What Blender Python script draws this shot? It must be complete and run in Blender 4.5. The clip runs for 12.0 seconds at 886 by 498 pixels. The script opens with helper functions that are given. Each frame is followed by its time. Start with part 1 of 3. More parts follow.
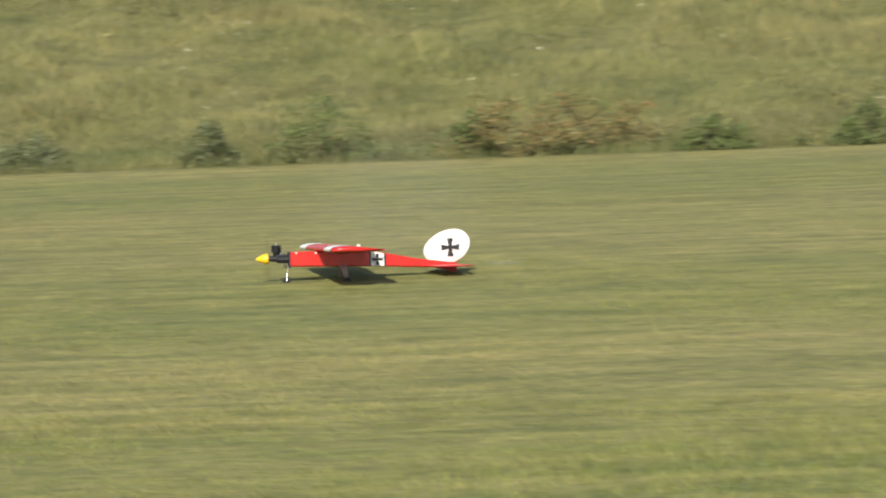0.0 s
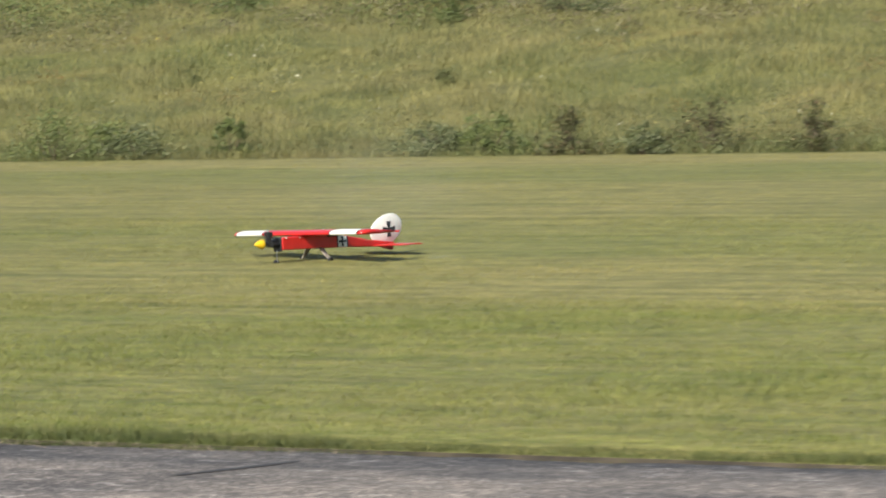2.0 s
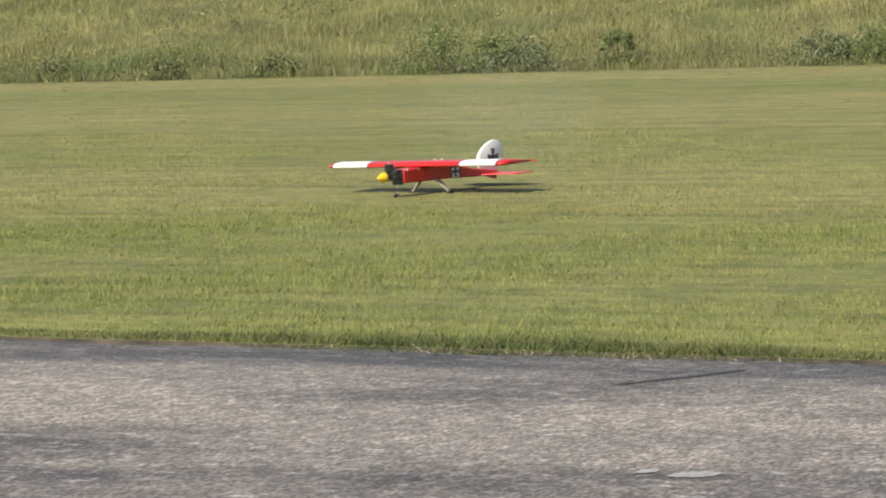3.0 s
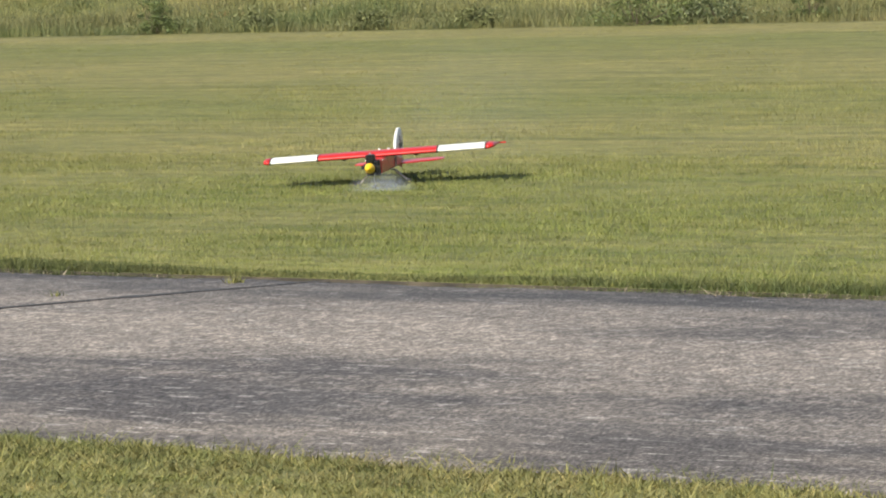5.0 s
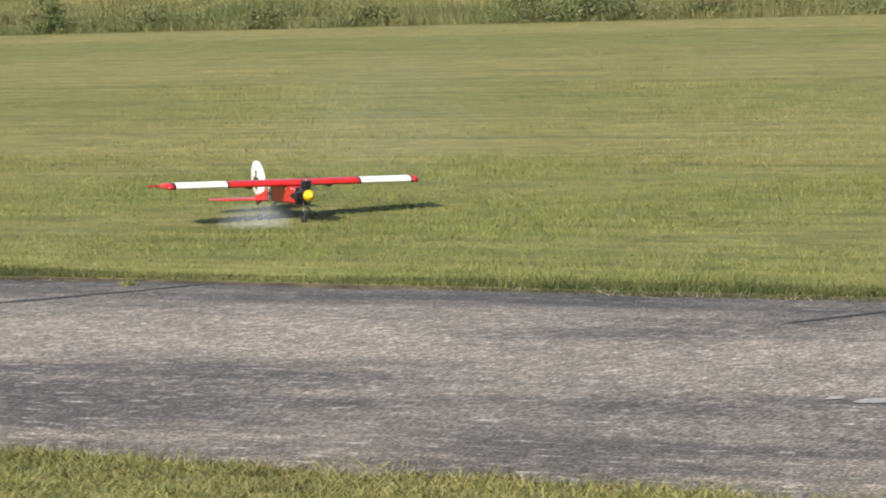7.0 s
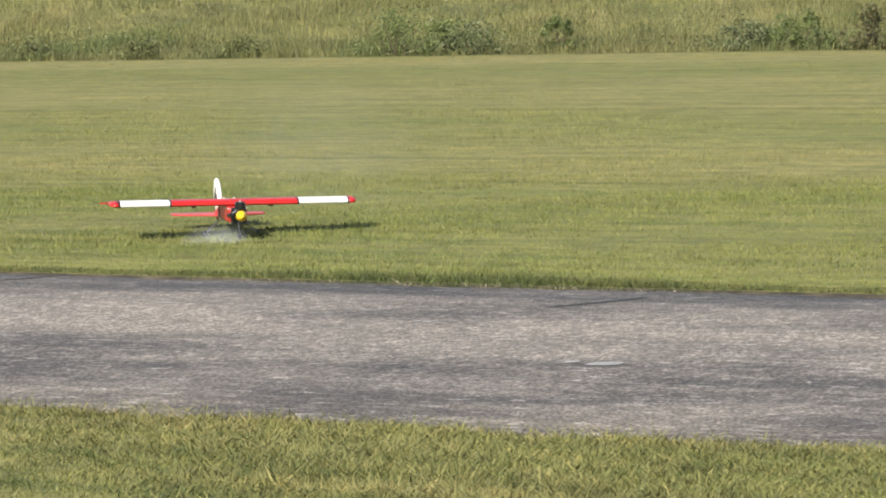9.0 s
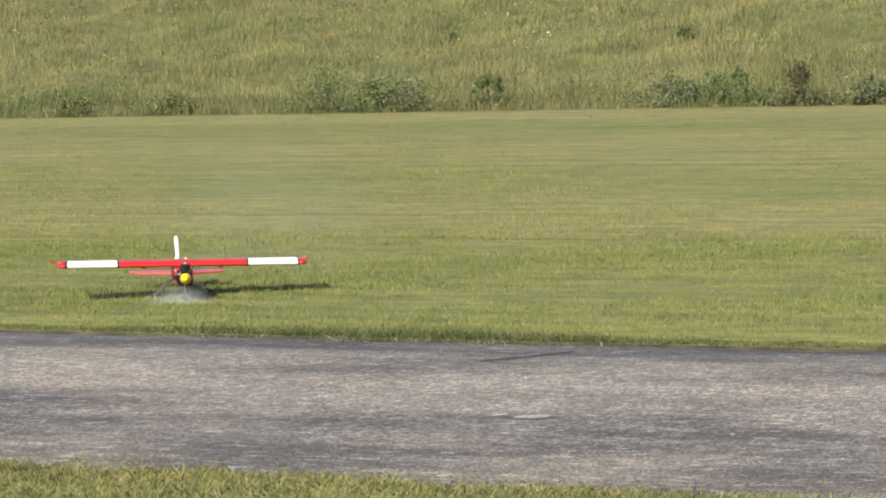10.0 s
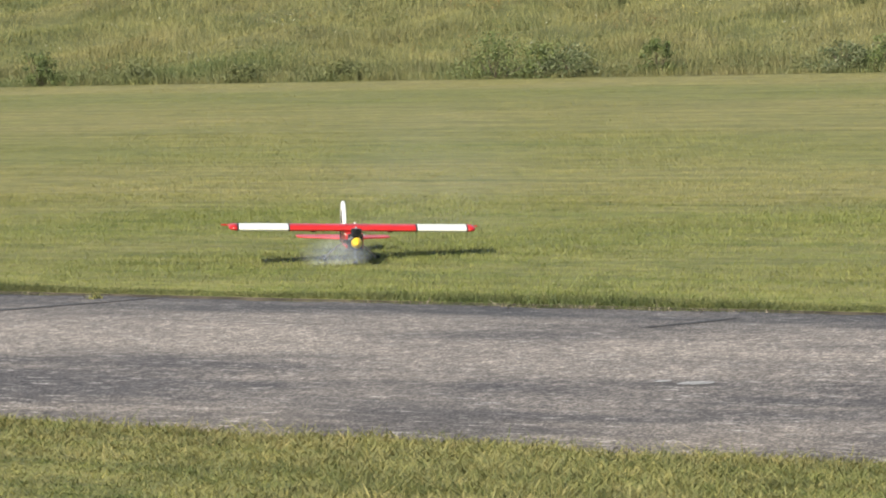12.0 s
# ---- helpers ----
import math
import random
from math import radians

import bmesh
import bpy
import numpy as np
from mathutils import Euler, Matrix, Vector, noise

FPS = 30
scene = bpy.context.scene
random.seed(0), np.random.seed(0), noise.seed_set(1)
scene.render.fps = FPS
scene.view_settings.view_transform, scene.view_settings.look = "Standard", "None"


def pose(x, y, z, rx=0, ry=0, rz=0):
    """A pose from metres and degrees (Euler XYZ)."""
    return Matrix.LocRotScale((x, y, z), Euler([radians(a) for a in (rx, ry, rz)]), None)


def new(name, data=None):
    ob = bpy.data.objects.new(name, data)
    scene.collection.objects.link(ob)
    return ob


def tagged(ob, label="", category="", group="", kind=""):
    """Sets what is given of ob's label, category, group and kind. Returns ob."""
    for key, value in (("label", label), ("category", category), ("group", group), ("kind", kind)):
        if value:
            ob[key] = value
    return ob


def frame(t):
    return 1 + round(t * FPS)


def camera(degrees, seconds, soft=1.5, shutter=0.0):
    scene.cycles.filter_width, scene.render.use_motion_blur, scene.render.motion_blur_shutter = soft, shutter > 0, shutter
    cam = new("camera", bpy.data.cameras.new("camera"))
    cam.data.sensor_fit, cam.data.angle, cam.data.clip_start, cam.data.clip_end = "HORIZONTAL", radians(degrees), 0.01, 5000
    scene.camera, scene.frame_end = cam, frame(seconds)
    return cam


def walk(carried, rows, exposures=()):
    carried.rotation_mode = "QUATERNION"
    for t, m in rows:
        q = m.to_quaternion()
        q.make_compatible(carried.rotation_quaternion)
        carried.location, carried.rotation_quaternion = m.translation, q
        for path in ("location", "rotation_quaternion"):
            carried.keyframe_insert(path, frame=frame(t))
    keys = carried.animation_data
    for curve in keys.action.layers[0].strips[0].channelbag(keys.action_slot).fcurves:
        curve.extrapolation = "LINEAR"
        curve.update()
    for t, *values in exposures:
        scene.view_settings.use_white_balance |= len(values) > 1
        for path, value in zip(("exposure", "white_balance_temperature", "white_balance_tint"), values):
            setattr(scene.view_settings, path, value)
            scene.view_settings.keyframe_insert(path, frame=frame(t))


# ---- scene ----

def eye(x, y, z, yaw, pitch, roll):
    """A camera pose: the turn to the left, the tilt upwards and the lean, in degrees."""
    return pose(x, y, z, 90 + pitch, 0, yaw) @ pose(0, 0, 0, 0, 0, roll)


cam = camera(13.76, 12.0, soft=1.9, shutter=0.25)
walk(cam, [
    (0.0, eye(-6.59, 7.42, 1.86, 4.98, -4.37, -2.27)),
    (0.3, eye(-6.56, 8.80, 1.87, 9.29, -4.45, -2.82)),
    (0.6, eye(-6.36, 9.60, 1.79, 13.74, -4.39, -2.49)),
    (0.8, eye(-5.72, 10.17, 1.85, 18.12, -4.49, -2.45)),
    (1.0, eye(-4.84, 10.65, 1.88, 22.78, -4.24, -2.39)),
    (1.2, eye(-3.17, 7.13, 1.84, 25.06, -3.73, -1.98)),
    (1.5, eye(-1.33, 2.59, 1.79, 26.15, -3.32, -1.71)),
    (2.0, eye(-1.96, 3.67, 1.66, 27.85, -3.57, -1.80)),
    (2.2, eye(-2.54, 4.29, 1.54, 29.08, -3.56, -2.09)),
    (2.5, eye(-2.26, 3.91, 1.61, 31.97, -3.90, -2.57)),
    (2.7, eye(-2.44, 4.02, 1.58, 33.31, -4.35, -2.79)),
    (4.3, eye(-1.98, 2.10, 1.85, 34.02, -5.17, -2.07)),
    (4.5, eye(-1.95, 2.02, 1.87, 34.75, -5.23, -2.27)),
    (5.0, eye(-1.93, 2.09, 1.82, 36.02, -5.48, -2.59)),
    (5.5, eye(-1.94, 2.08, 1.80, 35.72, -6.32, -2.88)),
    (6.0, eye(-1.94, 2.10, 1.83, 35.96, -6.87, -3.38)),
    (6.5, eye(-1.93, 2.12, 1.81, 34.94, -5.83, -3.24)),
    (7.0, eye(-1.92, 2.11, 1.84, 34.42, -5.61, -2.83)),
    (7.5, eye(-1.87, 2.05, 1.87, 33.41, -5.84, -2.90)),
    (7.7, eye(-1.93, 2.06, 1.81, 32.99, -5.71, -2.57)),
    (9.3, eye(-0.03, 0.07, 1.88, 32.68, -4.94, -2.09)),
    (9.5, eye(-0.04, 0.08, 1.89, 32.23, -4.66, -2.44)),
    (10.0, eye(-0.05, 0.03, 1.88, 31.63, -4.27, -2.20)),
    (10.5, eye(-0.00, -0.01, 1.89, 32.99, -4.45, -2.76)),
    (11.0, eye(0.02, -0.04, 1.89, 33.72, -4.55, -2.00)),
    (11.5, eye(-0.03, 0.02, 1.87, 33.96, -4.66, -1.84)),
    (12.0, eye(0.00, 0.00, 1.89, 34.31, -4.71, -2.38)),
], exposures=[(0.0, 0.48), (1.5, 0.55), (7.0, 0.56), (7.7, 0.60), (9.3, 0.68), (10.0, 0.64), (11.0, 0.58), (12.0, 0.58)])

# ---- light ----
SUN_TO = Vector((-0.10, -1.25, 1.0)).normalized()      # towards the sun
world = bpy.data.worlds.new("world")
scene.world = world
world.use_nodes = True
wn = world.node_tree.nodes
sky = wn.new("ShaderNodeTexSky")
sky.sky_type, sky.sun_disc = "NISHITA", False
sky.sun_elevation = math.asin(SUN_TO.z)
sky.sun_rotation = math.atan2(SUN_TO.x, SUN_TO.y)
world.node_tree.links.new(sky.outputs[0], wn["Background"].inputs[0])
wn["Background"].inputs[1].default_value = 0.11
sun = new("sun", bpy.data.lights.new("sun", "SUN"))
sun.data.energy, sun.data.angle, sun.data.color = 5.0, radians(0.6), (1.0, 0.95, 0.84)
sun.rotation_euler = SUN_TO.to_track_quat("Z", "Y").to_euler()
scene.view_settings.exposure = 0.55


# ---- materials ----
def material(name, rough=0.6, metal=0.0):
    m = bpy.data.materials.new(name)
    m.use_nodes = True
    b = m.node_tree.nodes["Principled BSDF"]
    b.inputs["Roughness"].default_value, b.inputs["Metallic"].default_value = rough, metal
    return m, m.node_tree.nodes, m.node_tree.links, b


def noise_at(n, l, coord, scale, detail=4.0, stretch=(1, 1, 1)):
    mp = n.new("ShaderNodeMapping")
    mp.inputs["Scale"].default_value = stretch
    l.new(coord, mp.inputs[0])
    t = n.new("ShaderNodeTexNoise")
    t.inputs["Scale"].default_value, t.inputs["Detail"].default_value = scale, detail
    l.new(mp.outputs[0], t.inputs["Vector"])
    return t.outputs["Fac"]


def ramp(n, l, fac, stops):
    r = n.new("ShaderNodeValToRGB")
    while len(r.color_ramp.elements) < len(stops):
        r.color_ramp.elements.new(0.5)
    for e, (p, c) in zip(r.color_ramp.elements, stops):
        e.position, e.color = p, (*c, 1)
    l.new(fac, r.inputs[0])
    return r.outputs[0]


def mix(n, l, fac, a, b, how="MIX"):
    m = n.new("ShaderNodeMix")
    m.data_type, m.blend_type = "RGBA", how
    for sock, v in ((m.inputs[0], fac), (m.inputs[6], a), (m.inputs[7], b)):
        if hasattr(v, "is_linked"):
            l.new(v, sock)
        else:
            sock.default_value = v if isinstance(v, float) else (*v, 1)
    return m.outputs[2]


def bump(n, l, b, fac, strength, distance):
    k = n.new("ShaderNodeBump")
    k.inputs["Strength"].default_value, k.inputs["Distance"].default_value = strength, distance
    l.new(fac, k.inputs["Height"])
    l.new(k.outputs[0], b.inputs["Normal"])


def paint(name, colour, rough=0.4, metal=0.0, wear=0.12, scale=14.0):
    """Painted or covered surface with faint blotches, grime and a fine grain."""
    m, n, l, b = material(name, rough, metal)
    co = n.new("ShaderNodeTexCoord").outputs["Object"]
    dark = tuple(c * (1 - wear * 2) for c in colour)
    c = mix(n, l, ramp(n, l, noise_at(n, l, co, scale, 5), ((0.35, (0, 0, 0)), (0.7, (1, 1, 1)))), dark, colour)
    l.new(c, b.inputs["Base Color"])
    bump(n, l, b, noise_at(n, l, co, 90.0), 0.15, 0.002)
    return m


def turf(name, green, straw, blade=False, meadow=False, vary=1.0):
    """Grass: mown bands along the strip, streaks, patches of straw, and a colour of its own for every blade."""
    m, n, l, b = material(name, 0.75)
    co = n.new("ShaderNodeNewGeometry")
    pos = co.outputs["Position"]
    patch = noise_at(n, l, pos, 0.5 if meadow else 0.35, 6)
    fine = noise_at(n, l, pos, 22.0, 3, (0.4, 1, 1))
    if meadow:
        low = noise_at(n, l, pos, 0.16, 3, (0.6, 1.3, 1))
        f = mix(n, l, 0.5, ramp(n, l, patch, ((0.38, (0, 0, 0)), (0.62, (1, 1, 1)))), ramp(n, l, low, ((0.3, (0, 0, 0)), (0.7, (1, 1, 1)))))
    else:
        # rows of the mower: the share of straw changes with the distance from the strip
        streak = noise_at(n, l, pos, 1.0, 5, (0.28, 3.2, 0.2))
        wide = noise_at(n, l, pos, 1.0, 3, (0.03, 0.4, 0.1))
        sep = n.new("ShaderNodeSeparateXYZ")
        l.new(pos, sep.inputs[0])
        wob = n.new("ShaderNodeMath")
        wob.operation = "MULTIPLY_ADD"
        l.new(wide, wob.inputs[0])
        wob.inputs[1].default_value = 5.0
        l.new(sep.outputs[1], wob.inputs[2])
        far = n.new("ShaderNodeMapRange")
        far.inputs["From Min"].default_value, far.inputs["From Max"].default_value = 8.5, 45.5
        l.new(wob.outputs[0], far.inputs["Value"])
        g = lambda v: (v, v, v)
        rows = ramp(n, l, far.outputs[0], tuple(((y - 6.0) / 37.0, g(v)) for y, v in ((6, 0.5), (11.5, 0.45), (16.3, 0.34), (18.6, 0.20), (20.5, 0.30), (22.3, 0.85), (25.4, 0.75), (27.2, 0.20), (30, 0.38), (31.4, 0.80), (35.5, 0.80), (37.3, 0.24), (40.4, 0.28), (41.1, 1.0))))
        f = mix(n, l, 0.36, rows, ramp(n, l, streak, ((0.36, (0, 0, 0)), (0.64, (1, 1, 1)))))
        f = mix(n, l, 0.18, f, ramp(n, l, patch, ((0.36, (0, 0, 0)), (0.64, (1, 1, 1)))))
        f = mix(n, l, 0.22, f, ramp(n, l, noise_at(n, l, pos, 9.0, 4, (1, 0.8, 1)), ((0.38, (0, 0, 0)), (0.62, (1, 1, 1)))))
    c = mix(n, l, f, green, straw)
    if not meadow:
        # combed streaks of the cutter bar and the thin darker lines that its wheels press
        comb = noise_at(n, l, pos, 1.0, 6, (0.45, 4.5, 0.2))
        c = mix(n, l, 1.0, c, ramp(n, l, comb, ((0.34, (0.82, 0.85, 0.83)), (0.5, (1, 1, 1)), (0.66, (1.10, 1.09, 1.09)))), "MULTIPLY")
        track = noise_at(n, l, pos, 1.0, 2, (0.018, 0.42, 0.1))
        c = mix(n, l, 1.0, c, ramp(n, l, track, ((0.475, (1, 1, 1)), (0.49, (0.80, 0.83, 0.80)), (0.505, (1, 1, 1)), (0.60, (1, 1, 1)), (0.612, (0.80, 0.83, 0.80)), (0.624, (1, 1, 1)))), "MULTIPLY")
    # thin and thick sward
    thick = noise_at(n, l, pos, 1.0, 6, (0.9, 2.2, 1.0) if meadow else (2.2, 4.2, 0.5))
    c = mix(n, l, 1.0, c, ramp(n, l, thick, ((0.36, (0.80, 0.82, 0.80)), (0.5, (1, 1, 1)), (0.66, (1.14, 1.12, 1.08)))), "MULTIPLY")
    if blade:
        own = ramp(n, l, co.outputs["Random Per Island"], tuple((q, tuple(1 + (v - 1) * vary for v in t)) for q, t in ((0.0, (0.62, 0.68, 0.6)), (0.5, (1.0, 1.0, 1.0)), (0.88, (1.2, 1.15, 1.0)), (1.0, (1.7, 1.5, 1.45)))))
        c = mix(n, l, 1.0, c, own, "MULTIPLY")
        b.inputs["Roughness"].default_value = 0.6
    else:
        c = mix(n, l, 1.0, c, ramp(n, l, fine, ((0.25, (0.55, 0.55, 0.5)), (0.75, (1.15, 1.15, 1.05)))), "MULTIPLY")
        bump(n, l, b, fine, 0.7, 0.03)
    l.new(c, b.inputs["Base Color"])
    b.inputs["Specular IOR Level"].default_value = 0.25
    return m


def leaf_mat(name, dark, light, tip=None):
    m, n, l, b = material(name, 0.6)
    g = n.new("ShaderNodeNewGeometry")
    c = ramp(n, l, g.outputs["Random Per Island"], ((0.0, dark), (0.7, light), (1.0, tip or light)))
    co = n.new("ShaderNodeTexCoord").outputs["Object"]
    c = mix(n, l, 1.0, c, ramp(n, l, noise_at(n, l, co, 7.0), ((0.3, (0.6, 0.62, 0.6)), (0.7, (1.15, 1.15, 1.0)))), "MULTIPLY")
    l.new(c, b.inputs["Base Color"])
    b.inputs["Specular IOR Level"].default_value = 0.3
    return m


def asphalt_mat():
    m, n, l, b = material("worn_asphalt", 0.85)
    pos = n.new("ShaderNodeNewGeometry").outputs["Position"]
    big = noise_at(n, l, pos, 1.0, 4, (0.26, 0.60, 1))
    mid = noise_at(n, l, pos, 1.0, 9, (0.8, 3.0, 1))
    grit = noise_at(n, l, pos, 85.0, 4, (1, 0.55, 1))
    chips = noise_at(n, l, pos, 20.0, 6, (1, 0.70, 1))
    # wear across the strip: bleached along the middle, dark towards both edges
    sep = n.new("ShaderNodeSeparateXYZ")
    l.new(pos, sep.inputs[0])
    wob = n.new("ShaderNodeMath")
    wob.operation = "MULTIPLY_ADD"
    l.new(big, wob.inputs[0])
    wob.inputs[1].default_value = 2.2
    l.new(sep.outputs[1], wob.inputs[2])
    across = n.new("ShaderNodeMapRange")
    across.inputs["From Min"].default_value, across.inputs["From Max"].default_value = 12.6, 17.1
    l.new(wob.outputs[0], across.inputs["Value"])
    g = lambda v: (v, v, v)
    worn = ramp(n, l, across.outputs[0], ((0.0, g(0.15)), (0.16, g(0.30)), (0.36, g(0.32)), (0.50, g(0.75)), (0.66, g(0.95)), (0.80, g(0.40)), (0.92, g(0.15)), (1.0, g(0.25))))
    f = mix(n, l, 0.44, worn, ramp(n, l, mid, ((0.38, (0, 0, 0)), (0.64, (1, 1, 1)))))
    # bleached and oily patches of their own
    for at, size, amount in (((-12.1, 13.95, 0), (2.3, 0.75, 1), 0.42), ((-10.9, 14.7, 0), (1.5, 0.45, 1), 0.35), ((-8.8, 13.7, 0), (1.7, 0.8, 1), 0.40), ((-6.2, 14.2, 0), (1.6, 0.6, 1), 0.42),
                             ((-10.9, 12.45, 0), (1.6, 0.75, 1), -0.50), ((-8.9, 12.35, 0), (1.8, 0.75, 1), -0.14), ((-9.8, 14.45, 0), (0.9, 0.3, 1), -0.35), ((-13.3, 15.2, 0), (1.2, 0.5, 1), -0.35)):
        mp = n.new("ShaderNodeMapping")
        mp.vector_type = "TEXTURE"
        mp.inputs["Location"].default_value, mp.inputs["Scale"].default_value = at, size
        bent = n.new("ShaderNodeVectorMath")
        bent.operation = "MULTIPLY_ADD"
        soft = n.new("ShaderNodeTexNoise")
        soft.inputs["Scale"].default_value, soft.inputs["Detail"].default_value = 1.6, 6.0
        l.new(pos, soft.inputs["Vector"])
        l.new(soft.outputs["Color"], bent.inputs[0])
        bent.inputs[1].default_value = (1.6, 0.9, 0)
        l.new(pos, bent.inputs[2])
        back = n.new("ShaderNodeVectorMath")
        back.operation = "SUBTRACT"
        l.new(bent.outputs[0], back.inputs[0])
        back.inputs[1].default_value = (0.8, 0.45, 0)
        flat = n.new("ShaderNodeVectorMath")
        flat.operation = "MULTIPLY"
        l.new(back.outputs[0], flat.inputs[0])
        flat.inputs[1].default_value = (1, 1, 0)
        l.new(flat.outputs[0], mp.inputs[0])
        blot = n.new("ShaderNodeTexGradient")
        blot.gradient_type = "SPHERICAL"
        l.new(mp.outputs[0], blot.inputs[0])
        share = ramp(n, l, blot.outputs["Fac"], ((0.0, g(0)), (0.55, g(abs(amount)))))
        f = mix(n, l, share, f, g(1.0) if amount > 0 else g(0.0))
    f = ramp(n, l, f, ((0.15, (0, 0, 0)), (0.85, (1, 1, 1))))
    c = mix(n, l, f, (0.080, 0.072, 0.068), (0.226, 0.194, 0.164))
    fleck = noise_at(n, l, pos, 1.0, 5, (5.5, 22.0, 1))
    c = mix(n, l, ramp(n, l, fleck, ((0.57, (0, 0, 0)), (0.72, (0.65, 0.65, 0.65)))), c, (0.33, 0.31, 0.285))
    c = mix(n, l, 1.0, c, ramp(n, l, grit, ((0.34, (0.52, 0.52, 0.52)), (0.5, (0.90, 0.90, 0.90)), (0.64, (1.80, 1.78, 1.75)))), "MULTIPLY")
    c = mix(n, l, 1.0, c, ramp(n, l, chips, ((0.38, (0.80, 0.80, 0.80)), (0.52, (0.97, 0.97, 0.97)), (0.66, (1.35, 1.33, 1.31)))), "MULTIPLY")
    l.new(c, b.inputs["Base Color"])
    bump(n, l, b, mix(n, l, 0.5, grit, chips), 0.6, 0.008)
    b.inputs["Specular IOR Level"].default_value = 0.25
    return m


def haze_mat(name, colour, alpha, centre=None, size=(1, 1, 1)):
    """Thin smoke or blur: mostly clear, with denser wisps, thinning out from its middle."""
    m, n, l, b = material(name, 1.0)
    co = n.new("ShaderNodeTexCoord").outputs["Object"]
    b.inputs["Base Color"].default_value = (*colour, 1)
    b.inputs["Specular IOR Level"].default_value = 0.0
    b.inputs["Transmission Weight"].default_value = 0.0
    a = ramp(n, l, noise_at(n, l, co, 7.0, 4), ((0.25, (0.15, 0.15, 0.15)), (0.75, (1, 1, 1))))
    if centre:
        mp = n.new("ShaderNodeMapping")
        mp.vector_type = "TEXTURE"
        mp.inputs["Location"].default_value, mp.inputs["Scale"].default_value = centre, size
        l.new(co, mp.inputs[0])
        g = n.new("ShaderNodeTexGradient")
        g.gradient_type = "SPHERICAL"
        l.new(mp.outputs[0], g.inputs[0])
        a = mix(n, l, 1.0, a, ramp(n, l, g.outputs["Fac"], ((0.0, (0, 0, 0)), (0.6, (1, 1, 1)))), "MULTIPLY")
    a = mix(n, l, 1.0, a, (alpha, alpha, alpha), "MULTIPLY")
    l.new(a, b.inputs["Alpha"])
    return m


TURF = turf("mown_turf", (0.124, 0.145, 0.038), (0.260, 0.218, 0.090))
BLADE = turf("mown_grass_blades", (0.104, 0.138, 0.034), (0.250, 0.204, 0.098), True, False, 1.4)
FIELD_BLADE = turf("field_grass_blades", (0.140, 0.162, 0.043), (0.270, 0.233, 0.097), True, False, 0.38)
SWARD_BLADE = turf("sward_grass_blades", (0.124, 0.158, 0.036), (0.235, 0.213, 0.083), True, False, 1.0)
# darker than the field: the tufts' self-shade and brown matter put into the colour
SHADED_FRINGE_BLADE = turf("shaded_fringe_blades", (0.060, 0.090, 0.025), (0.120, 0.104, 0.044), True, False, 1.0)
MEADOW = turf("meadow_soil", (0.110, 0.118, 0.040), (0.145, 0.134, 0.056), False, True)
MEADOW_BLADE = turf("meadow_grass", (0.186, 0.187, 0.064), (0.246, 0.218, 0.090), True, True, 0.38)
WEED_BLADE = turf("rank_weeds", (0.085, 0.112, 0.040), (0.160, 0.142, 0.064), True, True, 0.8)
LEAF_OLIVE = leaf_mat("olive_weed_leaves", (0.085, 0.100, 0.038), (0.160, 0.165, 0.068))
LEAF = leaf_mat("shrub_leaves", (0.060, 0.086, 0.030), (0.140, 0.166, 0.056))
LEAF_PALE = leaf_mat("pale_shrub_leaves", (0.055, 0.075, 0.032), (0.135, 0.15, 0.07), (0.24, 0.24, 0.15))
LEAF_RED = leaf_mat("reddish_shrub_leaves", (0.052, 0.058, 0.026), (0.120, 0.122, 0.052), (0.16, 0.10, 0.06))
RUST = leaf_mat("rusty_seed_heads", (0.13, 0.13, 0.05), (0.21, 0.17, 0.068), (0.26, 0.14, 0.06))
FLOWER = leaf_mat("wild_flowers", (0.36, 0.34, 0.24), (0.52, 0.50, 0.40), (0.50, 0.40, 0.07))
DEAD = leaf_mat("dead_weed_stalks", (0.085, 0.070, 0.042), (0.165, 0.140, 0.080), (0.26, 0.235, 0.15))
STRAW = paint("dry_straw", (0.36, 0.29, 0.20), 0.9, 0, 0.3, 30.0)
SOIL = paint("bare_soil", (0.085, 0.066, 0.042), 0.95, 0, 0.35, 6.0)
CHALK = paint("white_marking_paint", (0.36, 0.345, 0.32), 0.8, 0, 0.2, 20.0)
BARK = paint("shrub_bark", (0.11, 0.08, 0.05), 0.9)
ASPHALT = asphalt_mat()
TAR = paint("tar", (0.055, 0.051, 0.050), 0.85, 0, 0.25, 9.0)
RED = paint("red_covering", (0.55, 0.020, 0.016), 0.30)
RED_DARK = paint("red_trim", (0.48, 0.02, 0.018), 0.4)
WHITE = paint("white_covering", (0.73, 0.715, 0.65), 0.38, 0, 0.05)
BLACK = paint("black_trim", (0.018, 0.018, 0.02), 0.45)
ENGINE = paint("engine_metal", (0.035, 0.035, 0.038), 0.4, 0.6, 0.3, 30)
ALLOY = paint("bare_alloy", (0.55, 0.54, 0.52), 0.35, 0.9)
LEG = paint("dull_leg_metal", (0.42, 0.37, 0.31), 0.5, 0.3)
YELLOW = paint("yellow_spinner_paint", (0.80, 0.50, 0.015), 0.3)
RUBBER = paint("tyre_rubber", (0.02, 0.02, 0.02), 0.8)
PUFF_AT, PUFF_SIZE = (0.0, 0.0, 0.065), (0.23, 0.4, 0.115)
SMOKE = haze_mat("exhaust_smoke", (0.62, 0.67, 0.75), 0.105, PUFF_AT, PUFF_SIZE)
HAZE = haze_mat("thin_smoke_haze", (0.62, 0.67, 0.74), 0.016, (0.0, 0.0, 0.40), (0.75, 0.8, 0.50))
BLUR = haze_mat("spinning_propeller", (0.10, 0.10, 0.09), 0.05)


